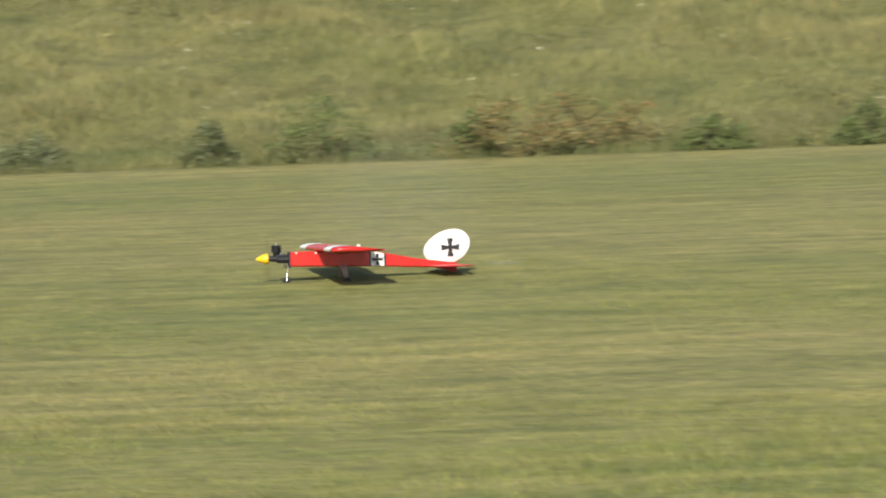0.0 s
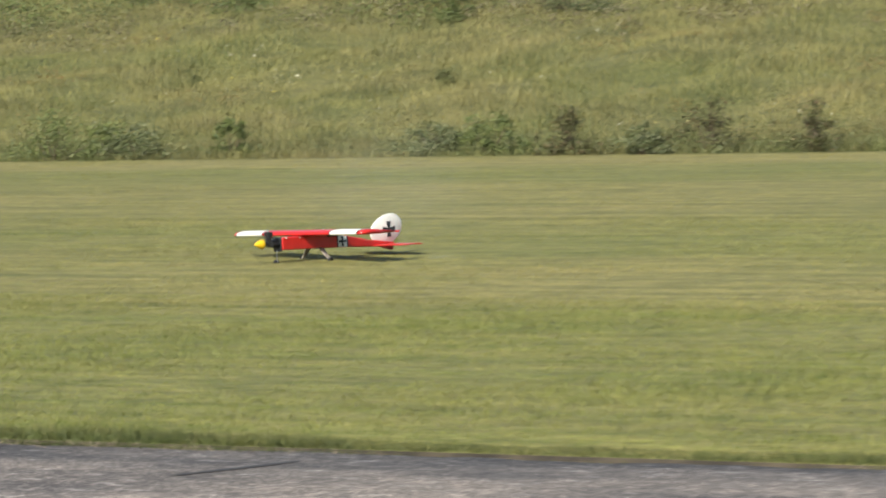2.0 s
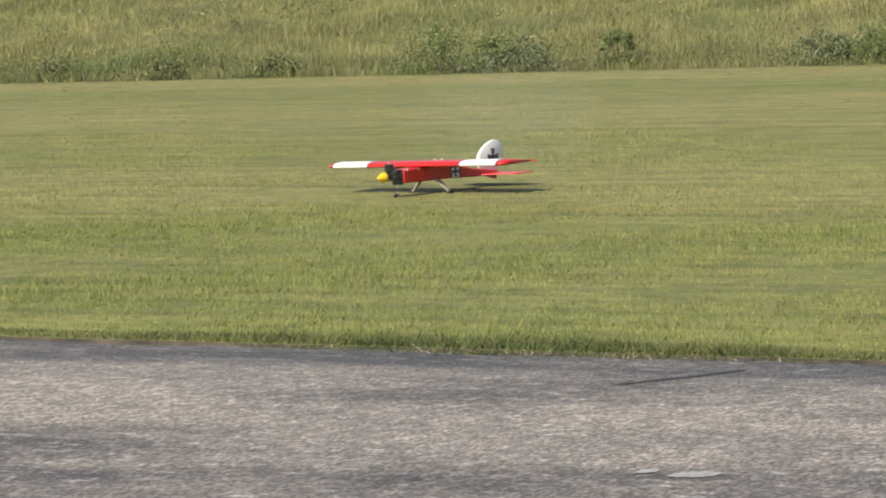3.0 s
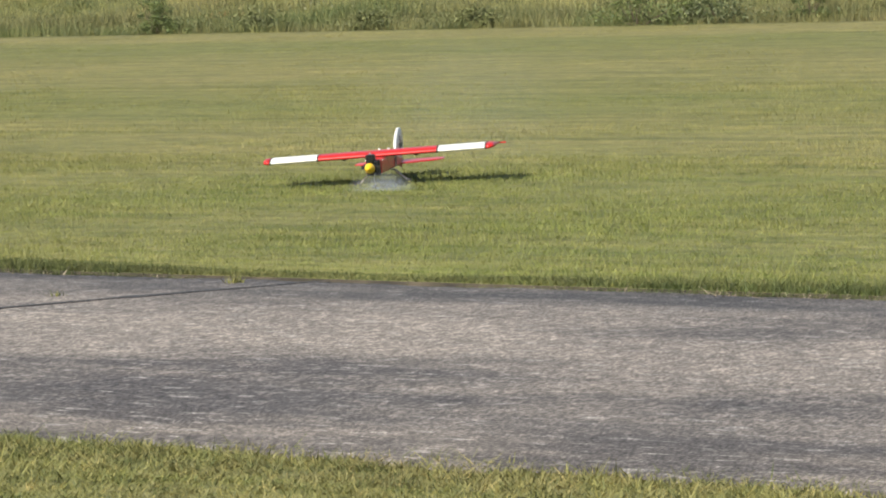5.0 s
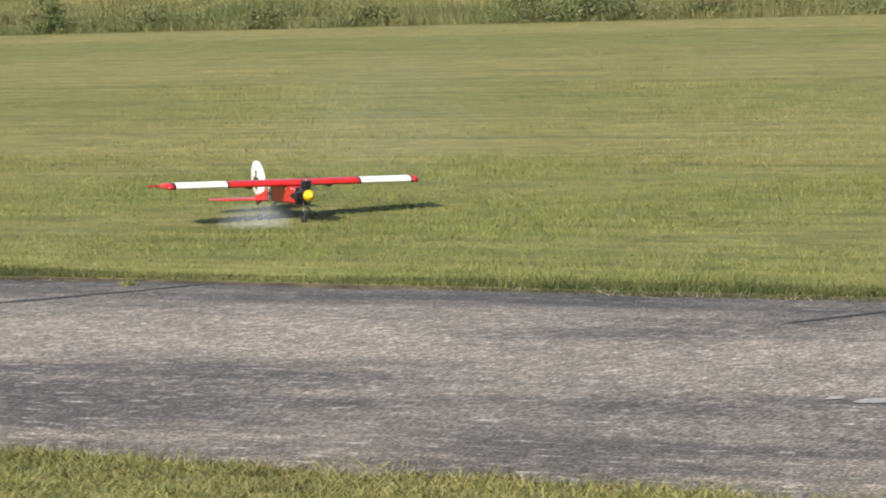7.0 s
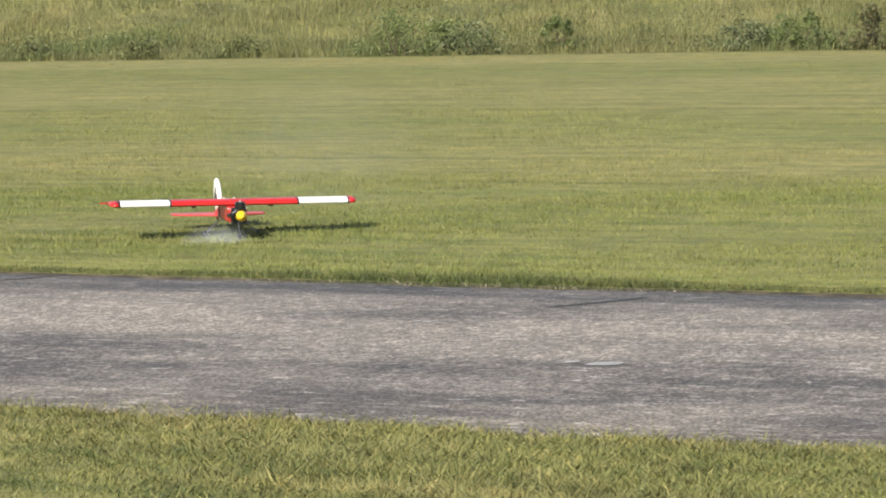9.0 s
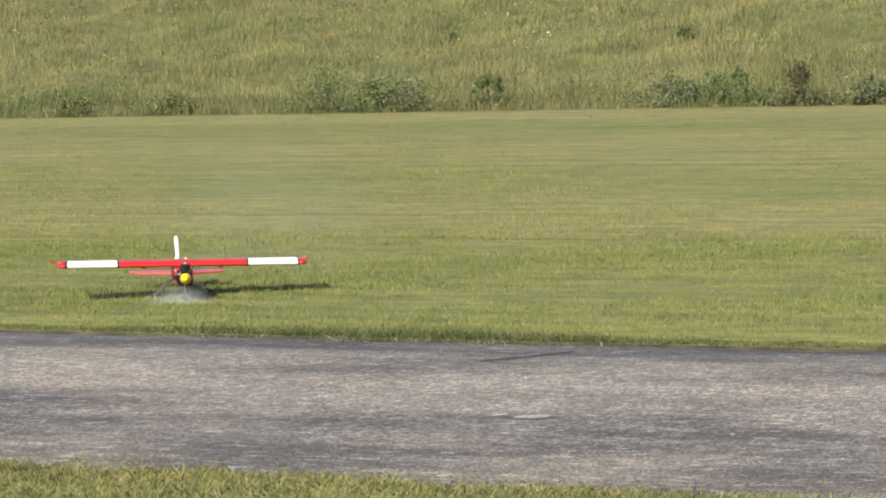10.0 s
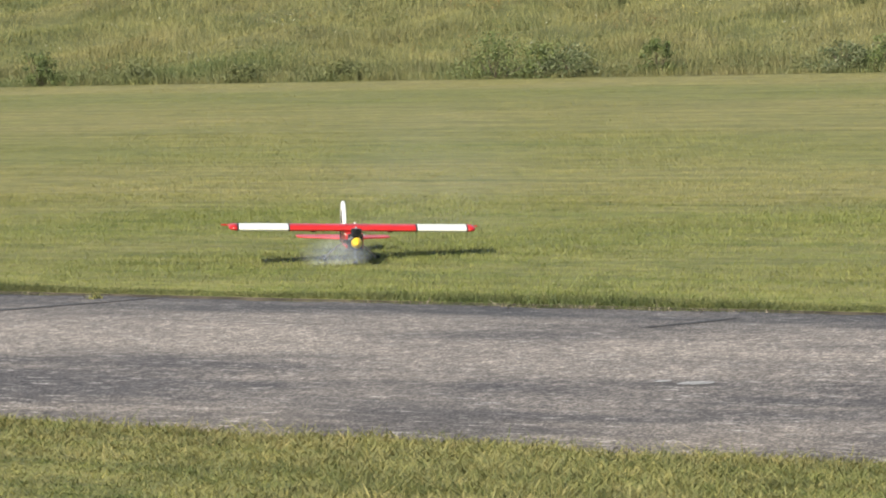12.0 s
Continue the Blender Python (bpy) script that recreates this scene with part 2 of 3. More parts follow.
# ---- building helpers ----
def mesh_object(name, bm, mat, parent=None, label="", smooth=False):
    me = bpy.data.meshes.new(name)
    bmesh.ops.recalc_face_normals(bm, faces=bm.faces)
    bm.to_mesh(me)
    bm.free()
    me.materials.append(mat)
    for p in me.polygons:
        p.use_smooth = smooth
    ob = new(name, me)
    if parent:
        ob.parent = parent
    if label:
        tagged(ob, label)
    return ob


def part(name, bm, mat, parent, label="", smooth=False):
    return mesh_object(name, bm, mat, parent, label, smooth)


def box(bm, x0, x1, y0, y1, z0, z1, bevel=0.0):
    vs = [bm.verts.new((x, y, z)) for x in (x0, x1) for y in (y0, y1) for z in (z0, z1)]
    fs = [bm.faces.new([vs[i] for i in f]) for f in ((0, 1, 3, 2), (4, 6, 7, 5), (0, 4, 5, 1), (2, 3, 7, 6), (0, 2, 6, 4), (1, 5, 7, 3))]
    if bevel:
        es = list({e for f in fs for e in f.edges})
        bmesh.ops.bevel(bm, geom=es, offset=bevel, segments=2, affect="EDGES", profile=0.5)
    return bm


def loft(bm, rings, cap=True):
    """Skins closed rings of equal length, in order."""
    rows = [[bm.verts.new(p) for p in ring] for ring in rings]
    for a, b in zip(rows, rows[1:]):
        for i in range(len(a)):
            j = (i + 1) % len(a)
            bm.faces.new((a[i], a[j], b[j], b[i]))
    if cap:
        bm.faces.new(rows[0])
        bm.faces.new(rows[-1][::-1])
    return bm


def tube(bm, a, b, ra, rb=None, seg=10):
    a, b = Vector(a), Vector(b)
    rb = ra if rb is None else rb
    u = (b - a).normalized().orthogonal().normalized()
    v = (b - a).normalized().cross(u)
    ring = lambda c, r: [c + r * (math.cos(2 * math.pi * k / seg) * u + math.sin(2 * math.pi * k / seg) * v) for k in range(seg)]
    return loft(bm, [ring(a, ra), ring(b, rb)])


def quad_cloud(name, corners, mat, tris=True):
    """Many loose triangles in one mesh: corners has the shape (n, 3, 3)."""
    n = len(corners)
    me = bpy.data.meshes.new(name)
    me.vertices.add(n * 3)
    me.vertices.foreach_set("co", corners.reshape(-1).astype(np.float32))
    me.loops.add(n * 3)
    me.loops.foreach_set("vertex_index", np.arange(n * 3, dtype=np.int32))
    me.polygons.add(n)
    me.polygons.foreach_set("loop_start", np.arange(0, n * 3, 3, dtype=np.int32))
    me.update(calc_edges=True)
    me.materials.append(mat)
    return me


# ---- lie of the land ----
NEAR_EDGE, FAR_EDGE, MOWN_EDGE = 11.47, 15.88, 42.95


def rise(x, y):
    """Height of the ground: level field, then a meadow bank that climbs away from it."""
    s = np.maximum(np.asarray(y, float) - MOWN_EDGE - 0.6, 0)
    x = np.asarray(x, float)
    bank = 0.17 * (s - 1.2 * (1 - np.exp(-s / 1.2)))
    bank = np.where(s > 60, 0.17 * 58.8 + 0.05 * (s - 60), bank)
    lumps = 0.10 * np.sin(x * 0.9 + 0.5 * s) * np.sin(s * 0.8 + 0.2 * x) + 0.06 * np.sin(2.3 * x - s)
    lip = 0.026 * np.clip((17.0 - np.asarray(y, float)) / (17.0 - FAR_EDGE), 0, 1) * (np.asarray(y, float) >= FAR_EDGE)
    return bank + lumps * np.minimum(s / 4, 1) + lip


def ground_mesh():
    xs = np.concatenate([[-2500, -1200, -500, -200, -120], np.arange(-80, 40.1, 0.8), [60, 120, 300, 900, 2500]])
    ys = np.concatenate([[-2500, -900, -200, -60, -20, 0, 6, 10, NEAR_EDGE, FAR_EDGE - 0.03, FAR_EDGE, 17.0, 20, 30, 40], [42, MOWN_EDGE], np.arange(43.5, 75, 0.6), np.arange(76, 104, 3), [120, 180, 300, 700, 2500]])
    gx, gy = np.meshgrid(xs, ys)
    gz = rise(gx, gy)
    verts = np.stack([gx, gy, gz], -1).reshape(-1, 3)
    w = len(xs)
    faces = [(j * w + i, j * w + i + 1, (j + 1) * w + i + 1, (j + 1) * w + i) for j in range(len(ys) - 1) for i in range(w - 1)]
    me = bpy.data.meshes.new("ground")
    me.from_pydata(verts.tolist(), [], faces)
    me.materials.append(TURF)
    me.materials.append(MEADOW)
    me.materials.append(SOIL)
    for p in me.polygons:
        p.use_smooth = True
        p.material_index = 1 if p.center.y > MOWN_EDGE else 2 if FAR_EDGE - 0.03 < p.center.y < FAR_EDGE else 0
    return tagged(new("ground", me), "mown green and straw-coloured airfield turf with a rising meadow bank", "ground", kind="structure")


ground_mesh()


def ragged_edge(x, seed):
    return 0.035 * math.sin(3.1 * x + seed) + 0.03 * math.sin(7.7 * x + 2 * seed) + 0.02 * math.sin(17.3 * x + 3 * seed)


def runway_mesh():
    bm = bmesh.new()
    xs = list(np.arange(-60, 20.01, 0.12))
    rows = []
    for x in xs:
        a, b = NEAR_EDGE + ragged_edge(x, 1.3), FAR_EDGE - 0.05 + 0.6 * ragged_edge(x, 4.1)
        ys = [a, a + 0.03] + [a + (b - a) * k / 6 for k in range(1, 6)] + [b - 0.03, b]
        rows.append([bm.verts.new((x, y, 0.002 if k in (0, len(ys) - 1) else 0.020 + 0.012 * math.sin(math.pi * (y - a) / (b - a)))) for k, y in enumerate(ys)])
    for p, q in zip(rows, rows[1:]):
        for i in range(len(p) - 1):
            bm.faces.new((p[i], q[i], q[i + 1], p[i + 1]))
    ob = mesh_object("runway", bm, ASPHALT, smooth=True)
    return tagged(ob, "worn grey asphalt strip with pale bleached patches", "runway", kind="structure")


runway = runway_mesh()


def strip_top(y):
    """Height of the cambered asphalt."""
    return 0.020 + 0.012 * math.sin(math.pi * min(max((y - NEAR_EDGE) / (FAR_EDGE - 0.05 - NEAR_EDGE), 0), 1))


def ribbon(name, points, width, mat, parent, label):
    """A thin flat patch, pointed at both ends and uneven in width, lying on the asphalt."""
    bm = bmesh.new()
    pairs = []
    for k, (x, y) in enumerate(points):
        e = math.sin(math.pi * (k + 0.3) / (len(points) - 0.4)) ** 0.35
        w = width * e * (0.75 + 0.5 * noise.noise((x * 3.1, y * 4.3, 0.5))) / 2
        pairs.append((bm.verts.new((x, y - w, strip_top(y - w) + 0.003)), bm.verts.new((x, y + w, strip_top(y + w) + 0.003))))
    for (a, b), (c, d) in zip(pairs, pairs[1:]):
        bm.faces.new((a, c, d, b))
    return part(name, bm, mat, parent, label)


def line(a, b, n, wob):
    return [(a[0] + (b[0] - a[0]) * k / n, a[1] + (b[1] - a[1]) * k / n + wob * noise.noise((k * 0.6, a[0], 0))) for k in range(n + 1)]


ribbon("tar_seam", line((-14.9, 12.0), (-12.62, 15.86), 34, 0.08), 0.17, TAR, runway, "dark tar seam across the asphalt")

ribbon("tar_seam", line((-9.10, 14.98), (-8.86, 15.52), 14, 0.05), 0.15, TAR, runway, "short dark tar seam near the edge")


# ---- grass ----
def blades(name, x0, x1, y0, y1, n, height, width, mat, label, seed, keep=None, lean=0.5, spread=0.0, hubs=14):
    rng = np.random.default_rng(seed)
    p = np.stack([rng.uniform(x0, x1, n), rng.uniform(y0, y1, n)], -1)
    if spread:
        # gather the blades into tufts
        hub = np.stack([rng.uniform(x0, x1, n // hubs), rng.uniform(y0, y1, n // hubs)], -1)
        p = hub[rng.integers(0, len(hub), n)] + rng.normal(0, spread, (n, 2))
        p[:, 1] = np.clip(p[:, 1], y0, y1)
    if keep is not None:
        p = p[keep(p[:, 0], p[:, 1], rng)]
    n = len(p)
    base = np.c_[p, rise(p[:, 0], p[:, 1]) - 0.005]
    turn = rng.uniform(0, 2 * np.pi, n)
    patch = 0.75 + 0.35 * np.sin(p[:, 0] * 1.3 + np.sin(p[:, 1] * 1.9)) * np.sin(p[:, 1] * 1.1)
    h = height * rng.lognormal(0, 0.32, n) * np.clip(patch, 0.45, 1.2)
    side = np.c_[np.cos(turn), np.sin(turn), 0 * turn] * (width * rng.uniform(0.6, 1.4, n))[:, None] / 2
    tip = np.c_[rng.normal(0, lean, n) * h, rng.normal(0, lean, n) * h, h]
    tri = np.stack([base - side, base + side, base + tip], 1)
    me = quad_cloud(name, tri, mat)
    return tagged(new(name, me), label, "grass", kind="stuff")


def make_grass():
    blades("near_verge_grass", -14.5, -3.5, 8.6, NEAR_EDGE + 0.02, 300000, 0.034, 0.0062, BLADE, "short green and straw grass beside the asphalt", 1, lean=1.0, spread=0.028, hubs=10)
    blades("near_edge_fringe", -15, -3, NEAR_EDGE - 0.14, NEAR_EDGE + 0.07, 15000, 0.040, 0.0060, BLADE, "ragged grass fringe at the asphalt edge", 2, lean=0.9, spread=0.05, hubs=14)
    blades("far_edge_fringe", -24, -2, FAR_EDGE - 0.09, FAR_EDGE + 0.26, 125000, 0.034, 0.0048, SHADED_FRINGE_BLADE, "ragged grass fringe at the far asphalt edge, coloured with self-shade and brown matter", 3, lean=0.6, spread=0.07, hubs=26)
    blades("edge_straw", -24, -2, FAR_EDGE - 0.12, FAR_EDGE - 0.06, 5200, 0.030, 0.009, STRAW, "pale dry straw bits along the asphalt edge", 10, lean=1.3, spread=0.05, hubs=22)
    blades("field_grass", -22, -2, FAR_EDGE + 0.03, 23.0, 560000, 0.026, 0.0040, SWARD_BLADE, "short mown airfield grass", 4, lean=0.45, spread=0.035, hubs=8)
    blades("mown_field_grass", -28, -1, 23.0, 31.0, 420000, 0.020, 0.0048, FIELD_BLADE, "mown airfield grass in pale and green bands", 5, lean=0.5)
    blades("far_field_grass", -38, 0, 31.0, MOWN_EDGE + 0.3, 330000, 0.014, 0.0075, FIELD_BLADE, "mown airfield grass below the bank", 9, lean=0.7)
    blades("meadow_grass", -52, 4, MOWN_EDGE + 0.25, 66.0, 640000, 0.115, 0.0085, MEADOW_BLADE, "tall unmown meadow grass on the bank", 6, spread=0.15, lean=0.36)
    blades("bank_foot_weeds", -46, 3, MOWN_EDGE + 0.25, MOWN_EDGE + 2.2, 90000, 0.15, 0.011, WEED_BLADE, "rank green weeds along the mown edge", 7, spread=0.20, lean=0.35)
    blades("meadow_tussocks", -50, 3, MOWN_EDGE + 1.2, 64.0, 150000, 0.15, 0.011, WEED_BLADE, "darker weed tussocks dotted over the bank", 8, spread=0.22, lean=0.4, hubs=60)


make_grass()


def flowers():
    rng = np.random.default_rng(21)
    hub = np.stack([rng.uniform(-48, 2, 190), rng.uniform(MOWN_EDGE + 0.8, 58, 190)], -1)
    p = hub[rng.integers(0, len(hub), 1500)] + rng.normal(0, 0.16, (1500, 2)) * (1.6, 0.8)
    c = np.c_[p, rise(p[:, 0], p[:, 1]) + rng.uniform(0.24, 0.42, len(p))]
    tri = c[:, None, :] + rng.normal(0, 0.013, (len(p), 3, 3))
    me = quad_cloud("wild_flowers", tri, FLOWER)
    return tagged(new("wild_flowers", me), "scattered white and yellow wild flowers in the meadow", "flowers", kind="stuff")


flowers()


# ---- shrubs ----
def leaves(rng, centres, radii, per, size):
    """Small pointed leaves scattered through clumps."""
    out = []
    for c, r in zip(centres, radii):
        d = rng.normal(0, 1, (per, 3))
        d = d * r * 0.62
        p = c + d * (1, 1, 0.85)
        a = rng.normal(0, 1, (per, 3))
        a /= np.linalg.norm(a, axis=1)[:, None]
        b = np.cross(a, rng.normal(0, 1, (per, 3)))
        b /= np.linalg.norm(b, axis=1)[:, None]
        s = size * rng.uniform(0.6, 1.4, (per, 1))
        out.append(np.stack([p - a * s, p + a * s, p + b * s * 0.9], 1))
    t = np.concatenate(out)
    t[..., 2] = np.maximum(t[..., 2], 0.02)
    return t


def shrub(x, y, w, h, kind, seed):
    rng = np.random.default_rng(seed)
    mat, label = {"dark": (LEAF, "dense dark green shrub at the edge of the meadow"), "pale": (LEAF_PALE, "pale grey-green flowering shrub at the meadow edge"),
                  "red": (LEAF_RED, "young shrub with a reddish leading shoot"), "olive": (LEAF_OLIVE, "low olive-green weed clump on the meadow bank"), "rust": (RUST, "patch of rusty brown dock seed heads")}[kind]
    root = new("shrub" if kind != "rust" else "dock_patch")
    root.location = (x, y, float(rise(x, y)) - 0.02)
    tagged(root, label, "shrub" if kind != "rust" else "weeds", "shrubs along the meadow edge")
    n = 34
    bm = bmesh.new()
    cs, rs = [], []
    for k in range(n):
        u = float(np.clip(rng.normal(0, 0.5), -1.1, 1.1))
        top = h * rng.uniform(0.12, 1.0) * (1 - 0.5 * min(abs(u), 1) ** 1.5)
        if kind == "red":
            top = h * (rng.uniform(0.06, 0.6) if k % 3 else rng.uniform(0.5, 1.0))
            u *= 1.15 if k % 3 else 0.5
        if kind == "rust":
            u, top = rng.uniform(-1, 1), h * rng.uniform(0.25, 0.95)
        c = np.array([u * w * 0.48, rng.uniform(-0.3, 0.3) * w * 0.8, top * 0.9])
        cs.append(c)
        rs.append(rng.uniform(0.05, 0.13) * max(w, h))
        if k % (9 if kind == "rust" else 3) == 0:
            tube(bm, (c[0] * 0.15, c[1] * 0.15, 0), (c[0] * 0.6, c[1] * 0.6, c[2] * 0.55), 0.007, 0.005, 5)
            tube(bm, (c[0] * 0.6, c[1] * 0.6, c[2] * 0.55), tuple(c), 0.005, 0.002, 5)
    part("branchwork", bm, BARK, root, "thin brown stems")
    low = [np.array([rng.normal(0, 0.42) * w, rng.uniform(-0.3, 0.3) * w, h * rng.uniform(0.03, 0.22)]) for _ in range(12)]
    tri = leaves(rng, cs + low, rs + [0.11 * max(w, h)] * len(low), 62, 0.019)
    me = quad_cloud("foliage", tri, mat)
    ob = new("foliage", me)
    ob.parent = root
    return root


E0 = MOWN_EDGE + 0.45
SHRUBS = [(-10.9, 0.78, 0.62, "dark"), (-9.4, 0.34, 0.45, "dark"), (-8.9, 0.7, 0.58, "rust"), (-8.1, 0.8, 0.55, "rust"), (-12.0, 0.45, 0.39, "pale"),
          (-5.5, 0.5, 0.42, "dark"), (-13.8, 0.7, 0.34, "pale"), (-16.3, 0.59, 0.42, "pale"), (-18.0, 0.49, 0.6, "red"), (-19.4, 0.62, 0.66, "red"),
          (-21.1, 0.46, 0.6, "red"), (-22.3, 0.64, 0.57, "dark"), (-23.1, 0.6, 0.43, "pale"), (-20.1, 0.55, 0.35, "pale"), (-26.0, 0.44, 0.5, "dark"),
          (-27.3, 0.8, 0.4, "pale"), (-28.5, 0.9, 0.62, "dark"), (-27.8, 0.6, 0.45, "dark"), (-36.9, 0.52, 0.52, "dark"), (-33.0, 0.5, 0.30, "olive"),
          (-15.0, 0.35, 0.3, "pale"), (-7.0, 0.5, 0.34, "dark"), (-31.2, 0.6, 0.28, "olive"), (-35.2, 0.5, 0.26, "olive")]
for k, (sx, sw, sh, kind) in enumerate(SHRUBS):
    shrub(sx, E0 + 0.2 * math.sin(k * 2.3), sw * (1.6 if kind == "red" else 1.35), sh * (1.12 if kind == "red" else 1.2), kind, 100 + k)
HILL_SHRUBS = [(-29.2, 55.6, 1.2, 0.5), (-23.0, 56.4, 1.3, 0.6), (-32.8, 55.4, 0.9, 0.45), (-28.5, 54.6, 0.6, 0.5), (-26.6, 55.0, 1.3, 0.6), (-31.8, 56.6, 1.2, 0.7), (-24.0, 55.3, 0.9, 0.6), (-21.1, 55.0, 0.8, 0.5), (-35.1, 56.6, 1.0, 0.6),
               (-30.0, 57.5, 1.6, 0.7), (-27.6, 58.0, 1.8, 0.8), (-25.2, 58.2, 1.7, 0.7), (-22.6, 57.6, 1.5, 0.7), (-33.6, 58.0, 1.4, 0.7), (-19.6, 57.0, 1.2, 0.6),
               (-25.9, 49.2, 0.24, 0.22), (-30.5, 50.0, 0.3, 0.2)]
for k, (sx, sy, sw, sh) in enumerate(HILL_SHRUBS):
    shrub(sx, sy, sw, sh, "olive" if sy < 53 else "dark" if k % 4 else "pale", 300 + k)


def crest_scrub():
    """Unbroken low scrub along the top of the bank."""
    rng = np.random.default_rng(77)
    n = 1000
    x = rng.uniform(-52, -8, n)
    y = 55.1 + 0.9 * np.sin(x * 0.7) + rng.gamma(1.6, 2.0, n)
    h = rng.uniform(0.15, 0.75, n) * (0.7 + 0.3 * np.sin(x * 1.7))
    c = np.c_[x, y, rise(x, y) + h * 0.7]
    me = quad_cloud("crest_scrub", leaves(rng, c, 0.16 + 0.35 * h, 60, 0.028), LEAF)
    return tagged(new("crest_scrub", me), "dark green scrub along the top of the bank", "scrub", kind="stuff")



def dead_weeds():
    """Brown stalks and pale stones in front of the scrub on the crest."""
    rng = np.random.default_rng(78)
    n = 420
    x = rng.uniform(-52, -10, n)
    y = 54.2 + 0.7 * np.sin(x * 0.6) + rng.normal(0, 0.7, n)
    h = rng.uniform(0.1, 0.35, n)
    me = quad_cloud("dead_weeds", leaves(rng, np.c_[x, y, rise(x, y) + h * 0.7], 0.12 + 0.3 * h, 40, 0.022), DEAD)
    return tagged(new("dead_weeds", me), "brown dead weeds below the scrub on the bank", "weeds", kind="stuff")


def edge_herbs():
    """Leafy low herbs and tufts that blur the line between mown and unmown grass."""
    rng = np.random.default_rng(79)
    n = 900
    x = rng.uniform(-46, 2, n)
    y = MOWN_EDGE + 0.3 + rng.gamma(1.3, 0.55, n)
    h = rng.uniform(0.04, 0.24, n) * (0.75 + 0.4 * np.sin(x * 1.1) * np.sin(x * 0.37))
    me = quad_cloud("edge_herbs", leaves(rng, np.c_[x, y, rise(x, y) + h * 0.6], 0.07 + 0.35 * h, 45, 0.017), LEAF_OLIVE)
    return tagged(new("edge_herbs", me), "low leafy green herbs along the mown edge", "weeds", kind="stuff")


def bank_clumps(name, n, mat, label, seed, size):
    """Low leafy clumps in drifts across the bank."""
    rng = np.random.default_rng(seed)
    drift = np.stack([rng.uniform(-50, 2, n // 7), MOWN_EDGE + 1.0 + rng.gamma(1.5, 3.4, n // 7)], -1)
    p = drift[rng.integers(0, len(drift), n)] + rng.normal(0, 1, (n, 2)) * (0.55, 0.22)
    p[:, 1] = np.maximum(p[:, 1], MOWN_EDGE + 0.5)
    h = rng.uniform(0.06, 0.20, n)
    me = quad_cloud(name, leaves(rng, np.c_[p, rise(p[:, 0], p[:, 1]) + h], size + 0.4 * h, 40, 0.017), mat)
    return tagged(new(name, me), label, "weeds", kind="stuff")


bank_clumps("bank_weeds", 620, LEAF_OLIVE, "low olive-green weed clumps across the meadow bank", 91, 0.07)
bank_clumps("brown_weeds", 300, RUST, "brownish seeding weeds in drifts on the bank", 92, 0.05)
crest_scrub()
dead_weeds()
edge_herbs()


def grass_tuft(x, y, n, h, seed):
    rng = np.random.default_rng(seed)
    t = rng.uniform(0, 2 * np.pi, n)
    base = np.c_[x + rng.normal(0, 0.02, n), y + rng.normal(0, 0.02, n), np.full(n, 0.02)]
    side = np.c_[np.cos(t), np.sin(t), 0 * t] * 0.004
    tip = np.c_[rng.normal(0, 0.45, n), rng.normal(0, 0.45, n), np.ones(n)] * (h * rng.uniform(0.5, 1.1, n))[:, None]
    me = quad_cloud("grass_tuft", np.stack([base - side, base + side, base + tip], 1), BLADE)
    return tagged(new("grass_tuft", me), "small green grass tuft growing in the tar seam", "weed", "tufts in the seam")


grass_tuft(-13.05, 15.68, 60, 0.045, 61)
grass_tuft(-13.55, 14.95, 25, 0.035, 62)
ribbon("paint_mark", line((-7.79, 13.12), (-7.65, 13.16), 12, 0.02), 0.17, CHALK, runway, "scuffed white paint mark on the asphalt")
ribbon("paint_mark", line((-7.92, 13.15), (-7.86, 13.17), 5, 0.01), 0.10, CHALK, runway, "scuffed white paint mark on the asphalt")


# ---- the model aeroplane ----
# local space: x to the nose, y to the left wing, z up; the origin lies on the ground between the main wheels
def cross_shape(bm, centre, ax, az, size, thick, normal):
    """A straight-armed cross with flared ends, as a thin raised plate."""
    c, ax, az, nv = Vector(centre), Vector(ax), Vector(az), Vector(normal)
    for k in range(4):
        t = k * math.pi / 2
        u, v = ax * math.cos(t) + az * math.sin(t), az * math.cos(t) - ax * math.sin(t)
        pts = [c + v * 0.07 * size, c + u * 0.5 * size + v * 0.17 * size, c + u * 0.5 * size - v * 0.17 * size, c - v * 0.07 * size]
        lo = [bm.verts.new(p) for p in pts]
        hi = [bm.verts.new(p + nv * thick) for p in pts]
        bm.faces.new(hi)
        for i in range(4):
            j = (i + 1) % 4
            bm.faces.new((lo[i], lo[j], hi[j], hi[i]))
    return bm


def section(x0, chord, y, z, thick, taper=1.0):
    """A closed wing section: round nose, flat bottom, sharp tail."""
    prof = ((0, 0.35), (0.02, 0.62), (0.08, 0.84), (0.22, 1.0), (0.4, 0.97), (0.65, 0.7), (0.86, 0.36), (1.0, 0.10), (1.0, 0.02), (0.6, 0.0), (0.2, 0.0), (0.05, 0.08), (0.01, 0.2))
    return [(x0 - chord * a, y, z + thick * b * taper) for a, b in prof]


def span_piece(name, y0, y1, mat, parent, label="", extra=0.0, z=0.182, x0=0.172, chord=0.300, thick=0.040):
    bm = bmesh.new()
    loft(bm, [section(x0 + extra, chord + 2 * extra, y, z - extra, thick + 2 * extra) for y in (y0, (y0 + y1) / 2, y1)], cap=False)
    return part(name, bm, mat, parent, label, True)


